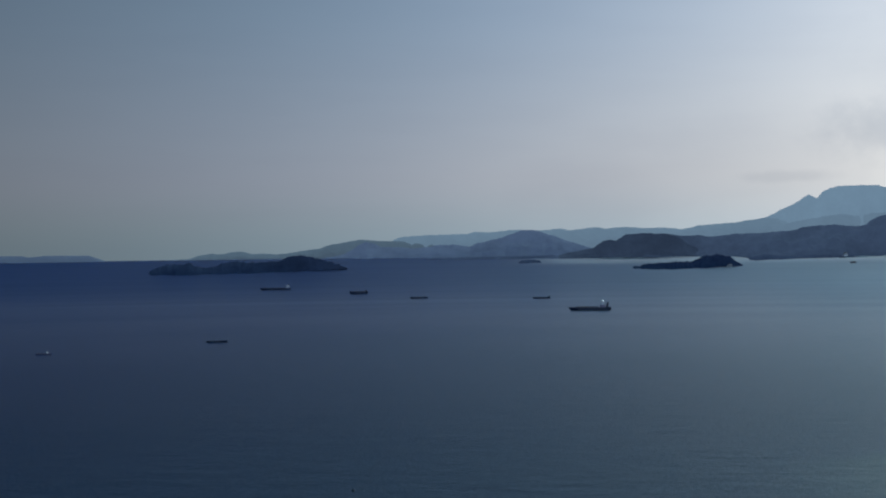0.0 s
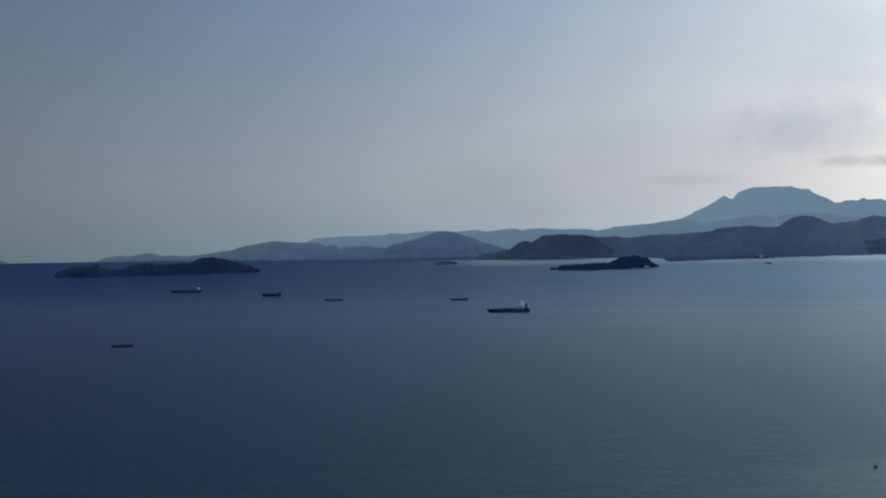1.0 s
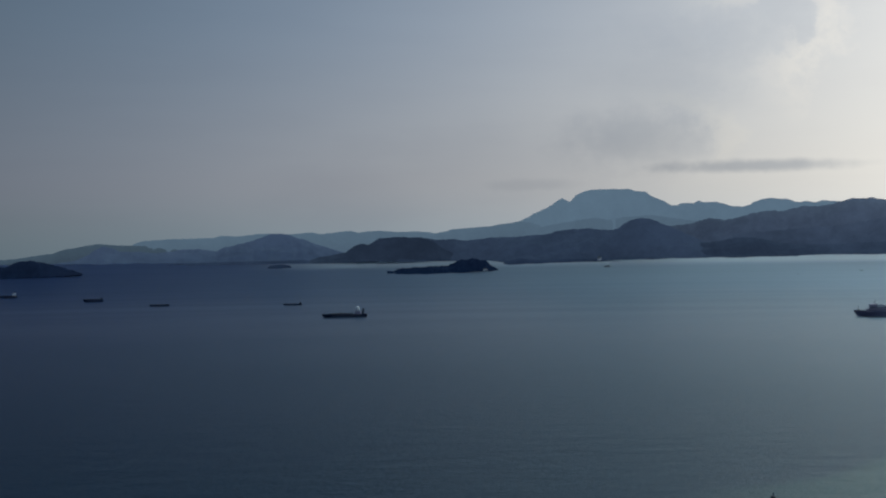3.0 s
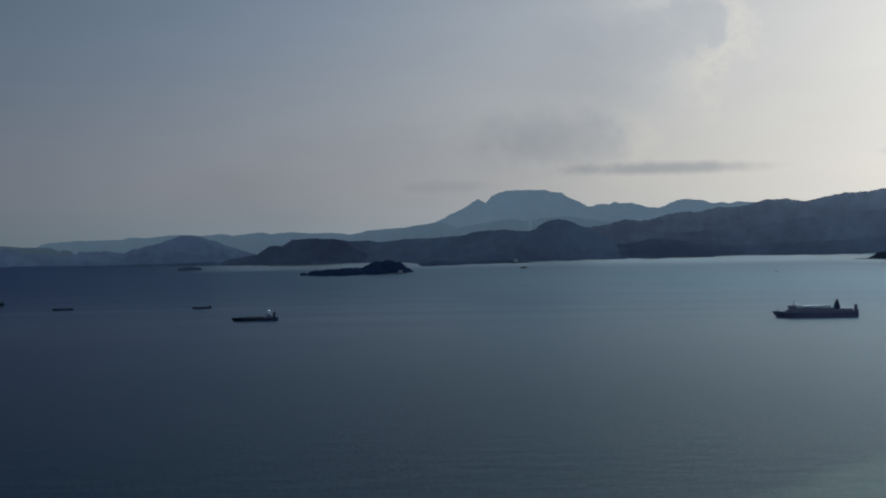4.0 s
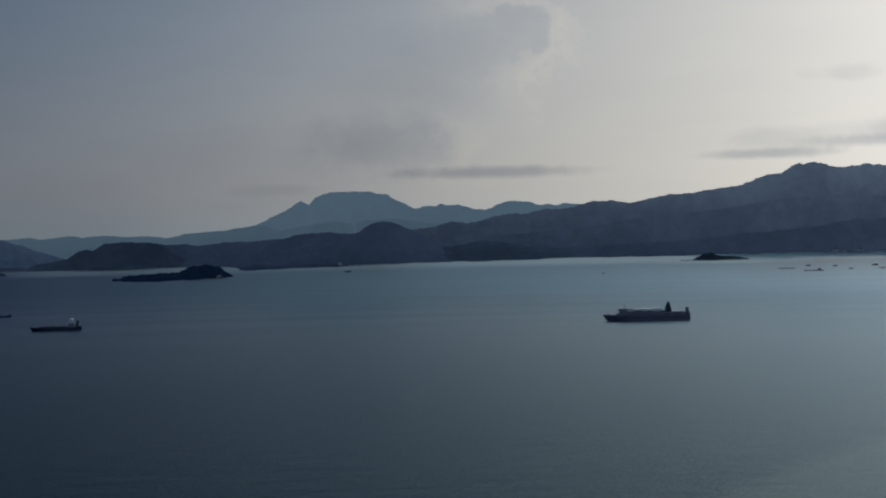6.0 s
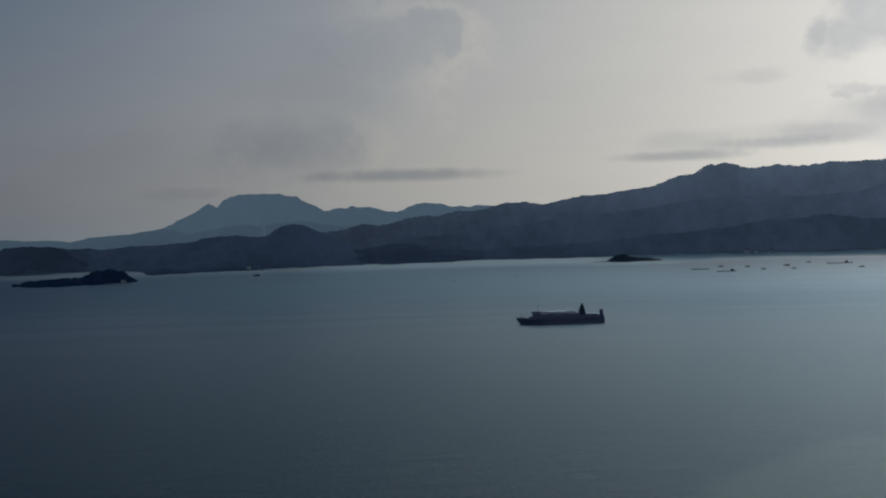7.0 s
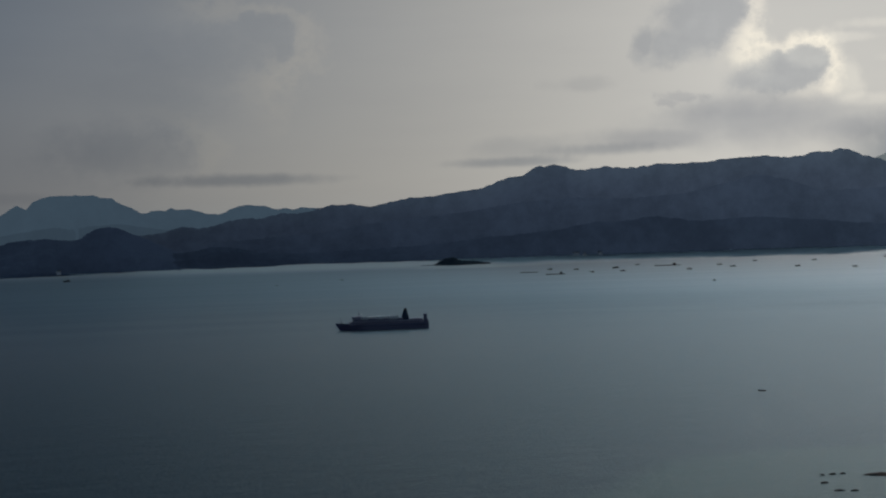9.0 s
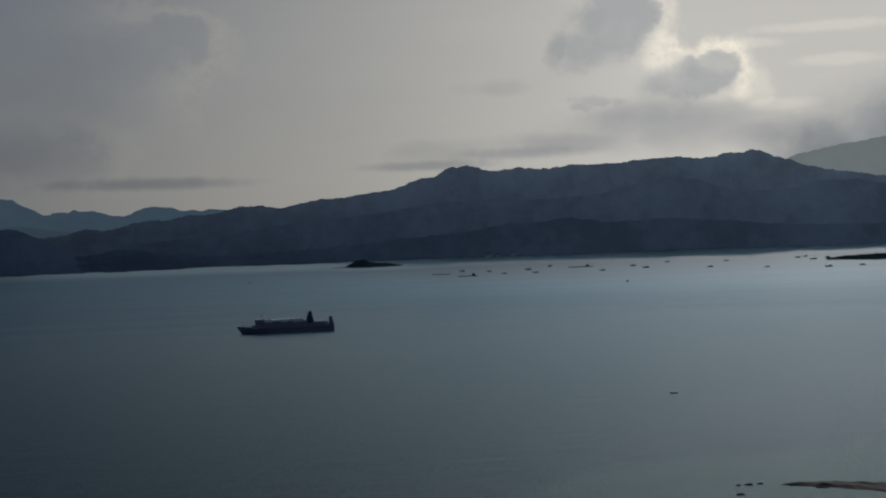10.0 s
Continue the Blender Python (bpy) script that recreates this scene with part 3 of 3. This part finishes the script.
def joined(*bms):
    """Several small pieces as one mesh."""
    out = bmesh.new()
    for bm in bms:
        me = bpy.data.meshes.new("piece")
        bm.to_mesh(me)
        bm.free()
        out.from_mesh(me)
        bpy.data.meshes.remove(me)
    return out


def hull(length, beam, depth, sheer=1.5, rake=0.06, draught=1.5, full=0.25, stern=0.85, stations=22):
    """A ship's hull, bow towards -x: flared bow, sheer line, transom stern, bulwark lip and deck."""
    bm = bmesh.new()
    rows = []
    for i in range(stations + 1):
        u = i / stations
        w = min(1.0, (u / full) ** 0.6 if u < full else 1.0)
        w = max(w, 0.03)
        if u > stern:
            w *= 1 - 0.22 * ((u - stern) / (1 - stern)) ** 2
        wl = w * (min(1.0, (u / (full * 1.35)) ** 0.9) if u < full * 1.35 else 1.0)
        top = depth + sheer * (max(0.0, 1 - u / 0.3) ** 2 + 0.35 * max(0.0, (u - 0.8) / 0.2) ** 2)
        x = -length / 2 + length * u
        low = x + rake * length * max(0.0, 1 - u / 0.25)
        b = beam / 2
        rows.append([bm.verts.new(p) for p in (
            (low, 0, -draught), (low, b * wl * 0.8, -draught), (low, b * wl, 0.0), (x * 0.7 + low * 0.3, b * (0.4 * wl + 0.6 * w), top * 0.6), (x, b * w, top), (x, b * w * 0.96, top), (x, b * w * 0.95, top - 0.6), (x, 0, top - 0.5),
            (x, -b * w * 0.95, top - 0.6), (x, -b * w * 0.96, top), (x, -b * w, top), (x * 0.7 + low * 0.3, -b * (0.4 * wl + 0.6 * w), top * 0.6), (low, -b * wl, 0.0), (low, -b * wl * 0.8, -draught))])
    for p, q in zip(rows, rows[1:]):
        for k in range(len(p)):
            m = (k + 1) % len(p)
            bm.faces.new((p[k], p[m], q[m], q[k]))
    bm.faces.new(rows[0])
    bm.faces.new(rows[-1][::-1])
    bmesh.ops.recalc_face_normals(bm, faces=bm.faces[:])
    return bm


def thing(name, az, r, label, category, turn=0.0, group="", up=0.0):
    ob = new(name)
    ob.matrix_basis = Matrix.Translation(at(az, r, up)) @ pose(0, 0, 0, 0, 0, -az + turn)
    return tagged(ob, label, category, group)


# the passenger ferry at anchor
ferry = thing("ferry", 17.17, 1572, "passenger ferry, navy hull, weathered upper decks, dark funnel, at anchor", "ferry", turn=1.5)
part("hull", hull(82, 15, 5.2, 1.5, 0.05, 2.5, 0.24, 0.9, 30), NAVY, ferry, "dark navy steel hull")
part("rubbing_strake", joined(block(-24, 39.5, -7.62, -7.48, 3.1, 3.4, 0.03), block(-24, 39.5, 7.48, 7.62, 3.1, 3.4, 0.03)), STEEL, ferry)
lower = part("lower_deckhouse", block(-29, 36, -7.0, 7.0, 4.6, 7.6, 0.25, 0.0, 0.4), MAUVE, ferry, "weathered dark lower deckhouse")
upper = part("upper_deckhouse", block(-26, 18, -6.6, 6.6, 7.6, 9.9, 0.25, 0.01, 0.5), MAUVE, ferry, "weathered upper passenger deck")
for k in range(20):
    for side in (-1, 1):
        part("window", block(-24 + k * 2.1, -22.8 + k * 2.1, side * 6.57 - 0.05, side * 6.57 + 0.05, 8.5, 9.2, 0.0), GLASS, upper)
for k in range(22):
    for side in (-1, 1):
        part("window", block(-26 + k * 2.7, -24.6 + k * 2.7, side * 7.0 - 0.05, side * 7.0 + 0.05, 5.9, 6.6, 0.0), GLASS, lower)
bridge = part("bridge", block(-26.5, -18.5, -7.4, 7.4, 9.9, 12.3, 0.3, 0.06, 0.7), MAUVE, ferry, "grey wheelhouse with open wings")
part("bridge_window", block(-26.35, -26.0, -6.4, 6.4, 11.0, 11.7, 0.05), GLASS, bridge)
part("mast", joined(rod((-20.5, 0, 12), (-20.0, 0, 17), 0.22, 8, 0.1), rod((-20.2, -2, 14.8), (-20.2, 2, 14.8), 0.1)), STEEL, ferry, "slim dark signal mast")
part("radar_dome", joined(rod((-18, 2.5, 12.2), (-18, 2.5, 13.0), 0.4), rod((-18, 2.5, 13.0), (-18, 2.5, 14.0), 0.8, 10, 0.3)), WHITE, ferry, "white radar dome")
part("sun_deck", block(-12, 9, -5.2, 5.2, 9.9, 11.5, 0.2), WHITE, ferry, "white sun deck house")
for k, x in enumerate((-15.5, -2.0, 7.5, 11.5)):
    for side in (-1, 1):
        boat = part("lifeboat", hull(6.4, 2.4, 1.3, 0.3, 0.05, 0.9, 0.35, 0.65, 8), WHITE, ferry, "white covered lifeboat")
        boat.location = (x, side * 6.4, 9.9)
        part("cover", block(-2.4, 2.4, -0.9, 0.9, 1.1, 1.9, 0.35, 0.2), WHITE, boat)
        for q in (-2.2, 2.2):
            part("davit", rod((q, 0, 2.2), (q, -side * 1.4, 0.2), 0.13), STEEL, boat)
funnel = part("funnel", block(16.5, 24.5, -2.6, 2.6, 7.4, 16.2, 0.5, 0.62, 0.4), BLACK, ferry, "tall dark tapered funnel")
part("funnel_cap", block(19.3, 22.7, -1.3, 1.3, 15.6, 16.8, 0.3, 0.1, 0.1), STEEL, funnel)
part("exhaust_pipe", joined(rod((20.4, -0.6, 16.8), (20.6, -0.6, 18.2), 0.35), rod((21.6, 0.6, 16.8), (21.8, 0.6, 18.2), 0.35)), STEEL, funnel)
part("aft_deckhouse", block(23.5, 35.5, -6.0, 6.0, 7.6, 8.9, 0.2), MAUVE, ferry)
part("stern_gantry", joined(block(37.6, 39.6, -6.6, -5.0, 4.6, 12.6, 0.2), block(37.6, 39.6, 5.0, 6.6, 4.6, 12.6, 0.2), block(37.8, 39.4, -6.6, 6.6, 11.3, 12.6, 0.2)), NAVY, ferry, "dark stern ramp gantry")
part("stern_ramp", block(40.2, 40.9, -4.6, 4.6, 0.8, 8.2, 0.15), NAVY, ferry)
for side in (-1, 1):
    rails = [rod((x, side * 6.5, 9.9), (x, side * 6.5, 11.0), 0.05, 5) for x in range(-17, 18, 3)] + [rod((-17, side * 6.5, z), (18, side * 6.5, z), 0.05, 5) for z in (10.4, 11.0)]
    part("railing", joined(*rails), WHITE, ferry)
part("foremast", rod((-36, 0, 5.5), (-36, 0, 11), 0.2, 8, 0.1), STEEL, ferry)
part("anchor_windlass", joined(rod((-35, -1.5, 6.3), (-35, 1.5, 6.3), 0.5), block(-35.8, -34.2, -0.6, 0.6, 5.6, 6.4)), STEEL, ferry)

# the coastal tanker
tanker = thing("tanker", -3.12, 1681, "small black-hulled coastal tanker with white stern bridge, at anchor", "ship", turn=2.0)
part("hull", hull(50, 9, 3.3, 1.0, 0.05, 2.0, 0.2, 0.88), BLACK, tanker, "black steel hull")
part("cargo_trunk", block(-17, 10, -2.8, 2.8, 2.7, 4.1, 0.2), CARGO, tanker)
part("pipeline", joined(rod((-17, 0.8, 4.5), (10, 0.8, 4.5), 0.18), rod((-17, -0.8, 4.5), (10, -0.8, 4.5), 0.18), rod((-4, -3.8, 4.8), (-4, 3.8, 4.8), 0.22)), STEEL, tanker)
part("crane_post", rod((-4, 0, 4), (-4, 0, 7), 0.2), STEEL, tanker)
house = part("bridge_house", block(11.5, 18.5, -3.8, 3.8, 2.8, 6.4, 0.25, 0.03), MAUVE, tanker, "weathered stern accommodation block")
part("wheelhouse", block(12.8, 17.4, -3.5, 3.5, 6.4, 8.9, 0.3, 0.06), WHITE, house, "white wheelhouse")
dome = bmesh.new()
bmesh.ops.create_uvsphere(dome, u_segments=16, v_segments=10, radius=2.1, matrix=Matrix.Translation((15.0, 0, 9.9)))
part("radar_dome", dome, WHITE, tanker, "round white radar dome above the wheelhouse", smooth=True)
part("wheelhouse_window", block(12.75, 12.95, -2.8, 2.8, 7.5, 8.2, 0.03), GLASS, house)
for y in (-2.4, -0.8, 0.8, 2.4):
    part("window", block(11.42, 11.56, y - 0.4, y + 0.4, 4.6, 5.3, 0.0), GLASS, house)
part("funnel", block(19.0, 21.6, -1.4, 1.4, 2.8, 9.6, 0.3, 0.15, 1.2), BLACK, tanker, "black raked funnel")
part("mast", rod((17, 0, 8.8), (17, 0, 12.6), 0.15, 8, 0.07), STEEL, tanker)
part("foremast", rod((-20, 0, 3), (-20, 0, 7.5), 0.16, 8, 0.08), STEEL, tanker)


def coaster(az, r, length, depth, label, house_at, house_high, mat, hatch=True, turn=0.0, white=True):
    """A small cargo vessel or barge: hull, hatches, wheelhouse, funnel and mast."""
    ship = thing("cargo_ship" if hatch else "barge", az, r, label, "ship" if hatch else "barge", turn, "vessels anchored in the bay")
    part("hull", hull(length, length * 0.2, depth, depth * 0.25, 0.05, 1.2, 0.2, 0.86, 16), mat, ship)
    if hatch:
        for k in range(3):
            x = length * (-0.33 + 0.2 * k)
            part("hatch_cover", block(x, x + length * 0.17, -length * 0.06, length * 0.06, depth - 0.6, depth + 0.35, 0.1), CARGO, ship)
        part("mast", rod((-length * 0.36, 0, depth - 0.5), (-length * 0.36, 0, depth + house_high * 0.8), 0.13, 8, 0.06), STEEL, ship)
    else:
        for k in range(4):
            x = length * (-0.36 + 0.17 * k)
            part("cargo_heap", block(x, x + length * 0.15, -length * 0.07, length * 0.07, depth - 0.5, depth + 0.25, 0.2, 0.3), CARGO, ship)
    if house_high:
        x = length * house_at
        deckhouse = part("wheelhouse", block(x, x + length * 0.11, -length * 0.075, length * 0.075, depth - 0.5, depth + house_high, 0.15, 0.05), WHITE if white else GREY, ship, "white wheelhouse" if white else "grey wheelhouse")
        part("window", block(x - 0.06, x + 0.08, -length * 0.05, length * 0.05, depth + house_high * 0.6, depth + house_high * 0.85, 0.0), GLASS, deckhouse)
        part("funnel", rod((x + length * 0.08, 0, depth + house_high * 0.6), (x + length * 0.085, 0, depth + house_high * 1.35), length * 0.018, 10), BLACK, ship)
    return ship


coaster(-15.81, 2268, 48, 2.6, "low dark cargo ship with white wheelhouse at its stern", 0.36, 4.6, BLACK)
coaster(-12.46, 2150, 28, 3.4, "high-sided dark cargo ship riding empty at anchor", 0.34, 2.2, BLACK, white=False)
coaster(-10.03, 2024, 26, 2.0, "low dark cargo barge lying at anchor", 0.3, 0.6, BLACK, False, white=False)
coaster(-5.05, 1985, 24.6, 1.8, "low dark cargo ship with raised stern house", 0.36, 1.8, BLACK, white=False)
coaster(-18.17, 1178, 17.2, 1.4, "flat dark laden barge lying at anchor", 0.3, 0.0, BLACK, False, turn=4)
coaster(-24.87, 1085, 11.8, 0.9, "small dark workboat with white wheelhouse roof", 0.18, 1.5, NAVY, turn=3)


# fishing boats, floating pens and marks
def fishing_boat(az, r, label, length=9.0, turn=0.0, cabin=True):
    boat = thing("fishing_boat", az, r, label, "boat", turn, "fishing boats in the bay")
    part("hull", hull(length, length * 0.2, length * 0.12, length * 0.08, 0.06, 0.4, 0.35, 0.7, 10), TIMBER, boat)
    if cabin:
        part("cabin", block(length * 0.02, length * 0.26, -length * 0.08, length * 0.08, length * 0.08, length * 0.27, 0.1, 0.05), GREY, boat)
        part("roof", block(-length * 0.02, length * 0.3, -length * 0.1, length * 0.1, length * 0.27, length * 0.29, 0.02), WHITE, boat)
    for side in (-1, 1):
        part("outrigger", rod((-length * 0.35, side * length * 0.32, 0.1), (length * 0.35, side * length * 0.32, 0.1), 0.1, 6), TIMBER, boat)
    for x in (-0.2, 0.2):
        part("outrigger_boom", rod((x * length, -length * 0.33, length * 0.13), (x * length, length * 0.33, length * 0.13), 0.06, 6), TIMBER, boat)
    return boat


BOATS = ((23.99, 2568, 9), (24.91, 2553, 8), (25.42, 2508, 8), (26.3, 2557, 11), (26.5, 2508, 9), (28.82, 2506, 9), (29.94, 2561, 9), (30.35, 2527, 10),
         (32.52, 2501, 9), (34.39, 2469, 9), (35.62, 2603, 9), (35.89, 2616, 8), (36.1, 2569, 10), (36.59, 2587, 9), (36.4, 2445, 11), (37.52, 2455, 9),
         (7.17, 2630, 12), (33.2, 2590, 8), (31.2, 2602, 8), (27.1, 2598, 8))
for k, (a, r, size) in enumerate(BOATS):
    fishing_boat(a, r, "small timber outrigger fishing boat moored in the bay", size, turn=(k * 37) % 60 - 30)
fishing_boat(29.4, 2300, "small fishing boat with upright mast and cabin", 8, 70)
fishing_boat(14.28, 2460, "small timber fishing boat drifting on the bay", 5, 65)
fishing_boat(25.75, 930, "small open timber canoe with outriggers", 3.3, -8, cabin=False)


def fish_pen(az, r, wide, deep, label, hut=True, turn=0.0):
    """A floating pen: timber walkways on floats round nets, with a watch hut."""
    pen = thing("fish_pen", az, r, label, "fish pen", turn, "floating fish pens")
    n = max(2, round(wide / 6))
    for k in range(n + 1):
        x = -wide / 2 + wide * k / n
        part("walkway", block(x - 0.4, x + 0.4, -deep / 2, deep / 2, 0.25, 0.5, 0.04), TIMBER, pen)
        part("post", rod((x, deep / 2, 0.2), (x, deep / 2, 2.2), 0.09, 6), TIMBER, pen)
    for y in (-deep / 2, 0, deep / 2):
        part("walkway", block(-wide / 2, wide / 2, y - 0.4, y + 0.4, 0.3, 0.55, 0.04), TIMBER, pen)
        part("float", rod((-wide / 2, y, 0.0), (wide / 2, y, 0.0), 0.4, 8), STEEL, pen)
    if hut:
        shed = part("hut", block(wide * 0.22, wide * 0.22 + 4, -1.8, 1.8, 0.5, 2.9, 0.08), TIMBER, pen)
        part("roof", block(wide * 0.22 - 0.5, wide * 0.22 + 4.5, -2.3, 2.3, 2.9, 3.9, 0.05, 0.35), GREY, shed)
    return pen


fish_pen(23.22, 2535, 26, 10, "long dark timber fish pen afloat", False, 3)
fish_pen(24.13, 2493, 29, 10, "long dark timber fish pen with watch hut", True, -2)
fish_pen(28.14, 2577, 40, 12, "wide pale timber fish pen with low hut", True, 2)
fish_pen(16.59, 2510, 4.6, 3.4, "small timber fish pen afloat", False)


def marker(az, r, label, size=1.0):
    buoy = thing("buoy", az, r, label, "buoy", group="marker buoys")
    part("float", rod((0, 0, -0.4 * size), (0, 0, 0.5 * size), 0.75 * size, 12, 0.6 * size), STEEL, buoy)
    part("topmark", joined(rod((0, 0, 0.5 * size), (0, 0, 1.2 * size), 0.12 * size, 6), rod((0, 0, 0.9 * size), (0, 0, 1.4 * size), 0.4 * size, 8, 0.05)), BLACK, buoy)
    return buoy


marker(9.72, 502, "small dark steel buoy with a cone topmark")
marker(-12.79, 428, "small dark steel buoy riding low", 0.7)


# the drying sandbar and its reef
def lump(seed, size, flat=0.35):
    bm = bmesh.new()
    bmesh.ops.create_icosphere(bm, subdivisions=2, radius=1)
    for v in bm.verts:
        k = 1 + 0.35 * noise.noise(v.co * 1.3 + Vector((seed, 0, 0))) + 0.12 * noise.noise(v.co * 4 + Vector((0, seed, 0)))
        v.co = Vector((v.co.x * size[0], v.co.y * size[1], v.co.z * size[2])) * k
    return bm


def bar(name, line, width, high, label, seed):
    """A low bank of sand along a line of (azimuth, distance) points, ragged at its edges."""
    n, m = 90, 12
    verts = []
    spots = [at(a, r) for a, r in line]
    for i in range(n + 1):
        u = i / n * (len(spots) - 1)
        k = min(int(u), len(spots) - 2)
        mid = spots[k].lerp(spots[k + 1], u - k)
        end = min(1.0, 6 * min(i, n - i) / n) ** 0.6
        w = width * end * (0.12 + 0.88 * min(1.0, 2.2 * i / n) ** 1.3) * (1 + 0.5 * noise.noise((i * 0.12, seed, 0)))
        for j in range(m + 1):
            q = j / m * 2 - 1
            edge = w * (1 + 0.35 * noise.noise((i * 0.3, q * 2, seed)))
            h = -0.25 + (high + 0.25) * (1 - q * q) * end * (0.8 + 0.5 * noise.noise((i * 0.22, q * 3, seed + 4)))
            verts.append((mid.x, mid.y + q * edge, h))
    ob = new(name, mesh(name, verts, sheet(n + 1, m + 1), SAND))
    return tagged(ob, label, "sandbar", kind="structure")


bar("sandbar", [(24.9, 700), (25.6, 698), (26.4, 694), (27.2, 689), (29.5, 684), (32, 682)], 11.0, 1.0, "wet brown drying sandbar with dark reef edges", 3.3)
bar("sandbar", [(24.9, 677), (25.7, 674), (26.6, 670), (28, 666), (31, 662)], 6.0, 0.6, "narrow wet sandbar beside the lagoon", 8.1)
REEF = ((23.97, 688, 0.75), (24.05, 676, 0.9), (24.35, 675, 0.7), (24.62, 702, 0.55), (24.4, 701.5, 0.7), (24.15, 700.5, 0.4), (25.25, 698.5, 0.9), (25.7, 694, 1.2), (26.2, 693, 1.0), (26.9, 687, 1.4))
for k, (a, r, size) in enumerate(REEF):
    rock = thing("reef_rock", a, r, "dark wet reef rock breaking the shallow water", "rock", group="reef rocks")
    part("stone", lump(k * 1.7, (size * 1.5, size * 0.8, 0.45)), ROCK, rock, smooth=True)


# white houses and a jetty on the far shore
def shore_house(az, r, up, wide, label, turn=0.0):
    home = thing("house", az, r, label, "house", turn, "houses on the shore", up)
    walls = part("wall", block(-wide / 2, wide / 2, -3, 3, -2, 3.4, 0.05), WHITE, home)
    part("roof", block(-wide / 2 - 0.6, wide / 2 + 0.6, -3.6, 3.6, 3.4, 5.4, 0.05, 0.45), GREY, home)
    for k in range(3):
        x = wide * (-0.3 + 0.3 * k)
        part("window", block(x - 0.6, x + 0.6, -3.06, -2.96, 1.0, 2.3, 0.0), GLASS, walls)
    return home


shore_house(25.1, 2758, 2.0, 11, "long white shore house with grey roof")
shore_house(25.95, 2758, 1.5, 8, "small white house above the shore")
shore_house(25.4, 2752, 0.8, 6, "small white boat shed at the waterline")
shore_house(6.9, 2716, 4.0, 7, "white house among trees above the shore")
shore_house(2.45, 2585, 0.4, 8, "pale shed beside the headland jetty")
jetty = thing("jetty", 2.3, 2578, "pale timber jetty below the dark headland", "jetty", 4)
part("deck", block(-19, 19, -1.3, 1.3, 1.1, 1.5, 0.05), TIMBER, jetty)
for k in range(9):
    part("pile", rod((-18 + 4.5 * k, 0, -1.5), (-18 + 4.5 * k, 0, 1.2), 0.25, 8), TIMBER, jetty)
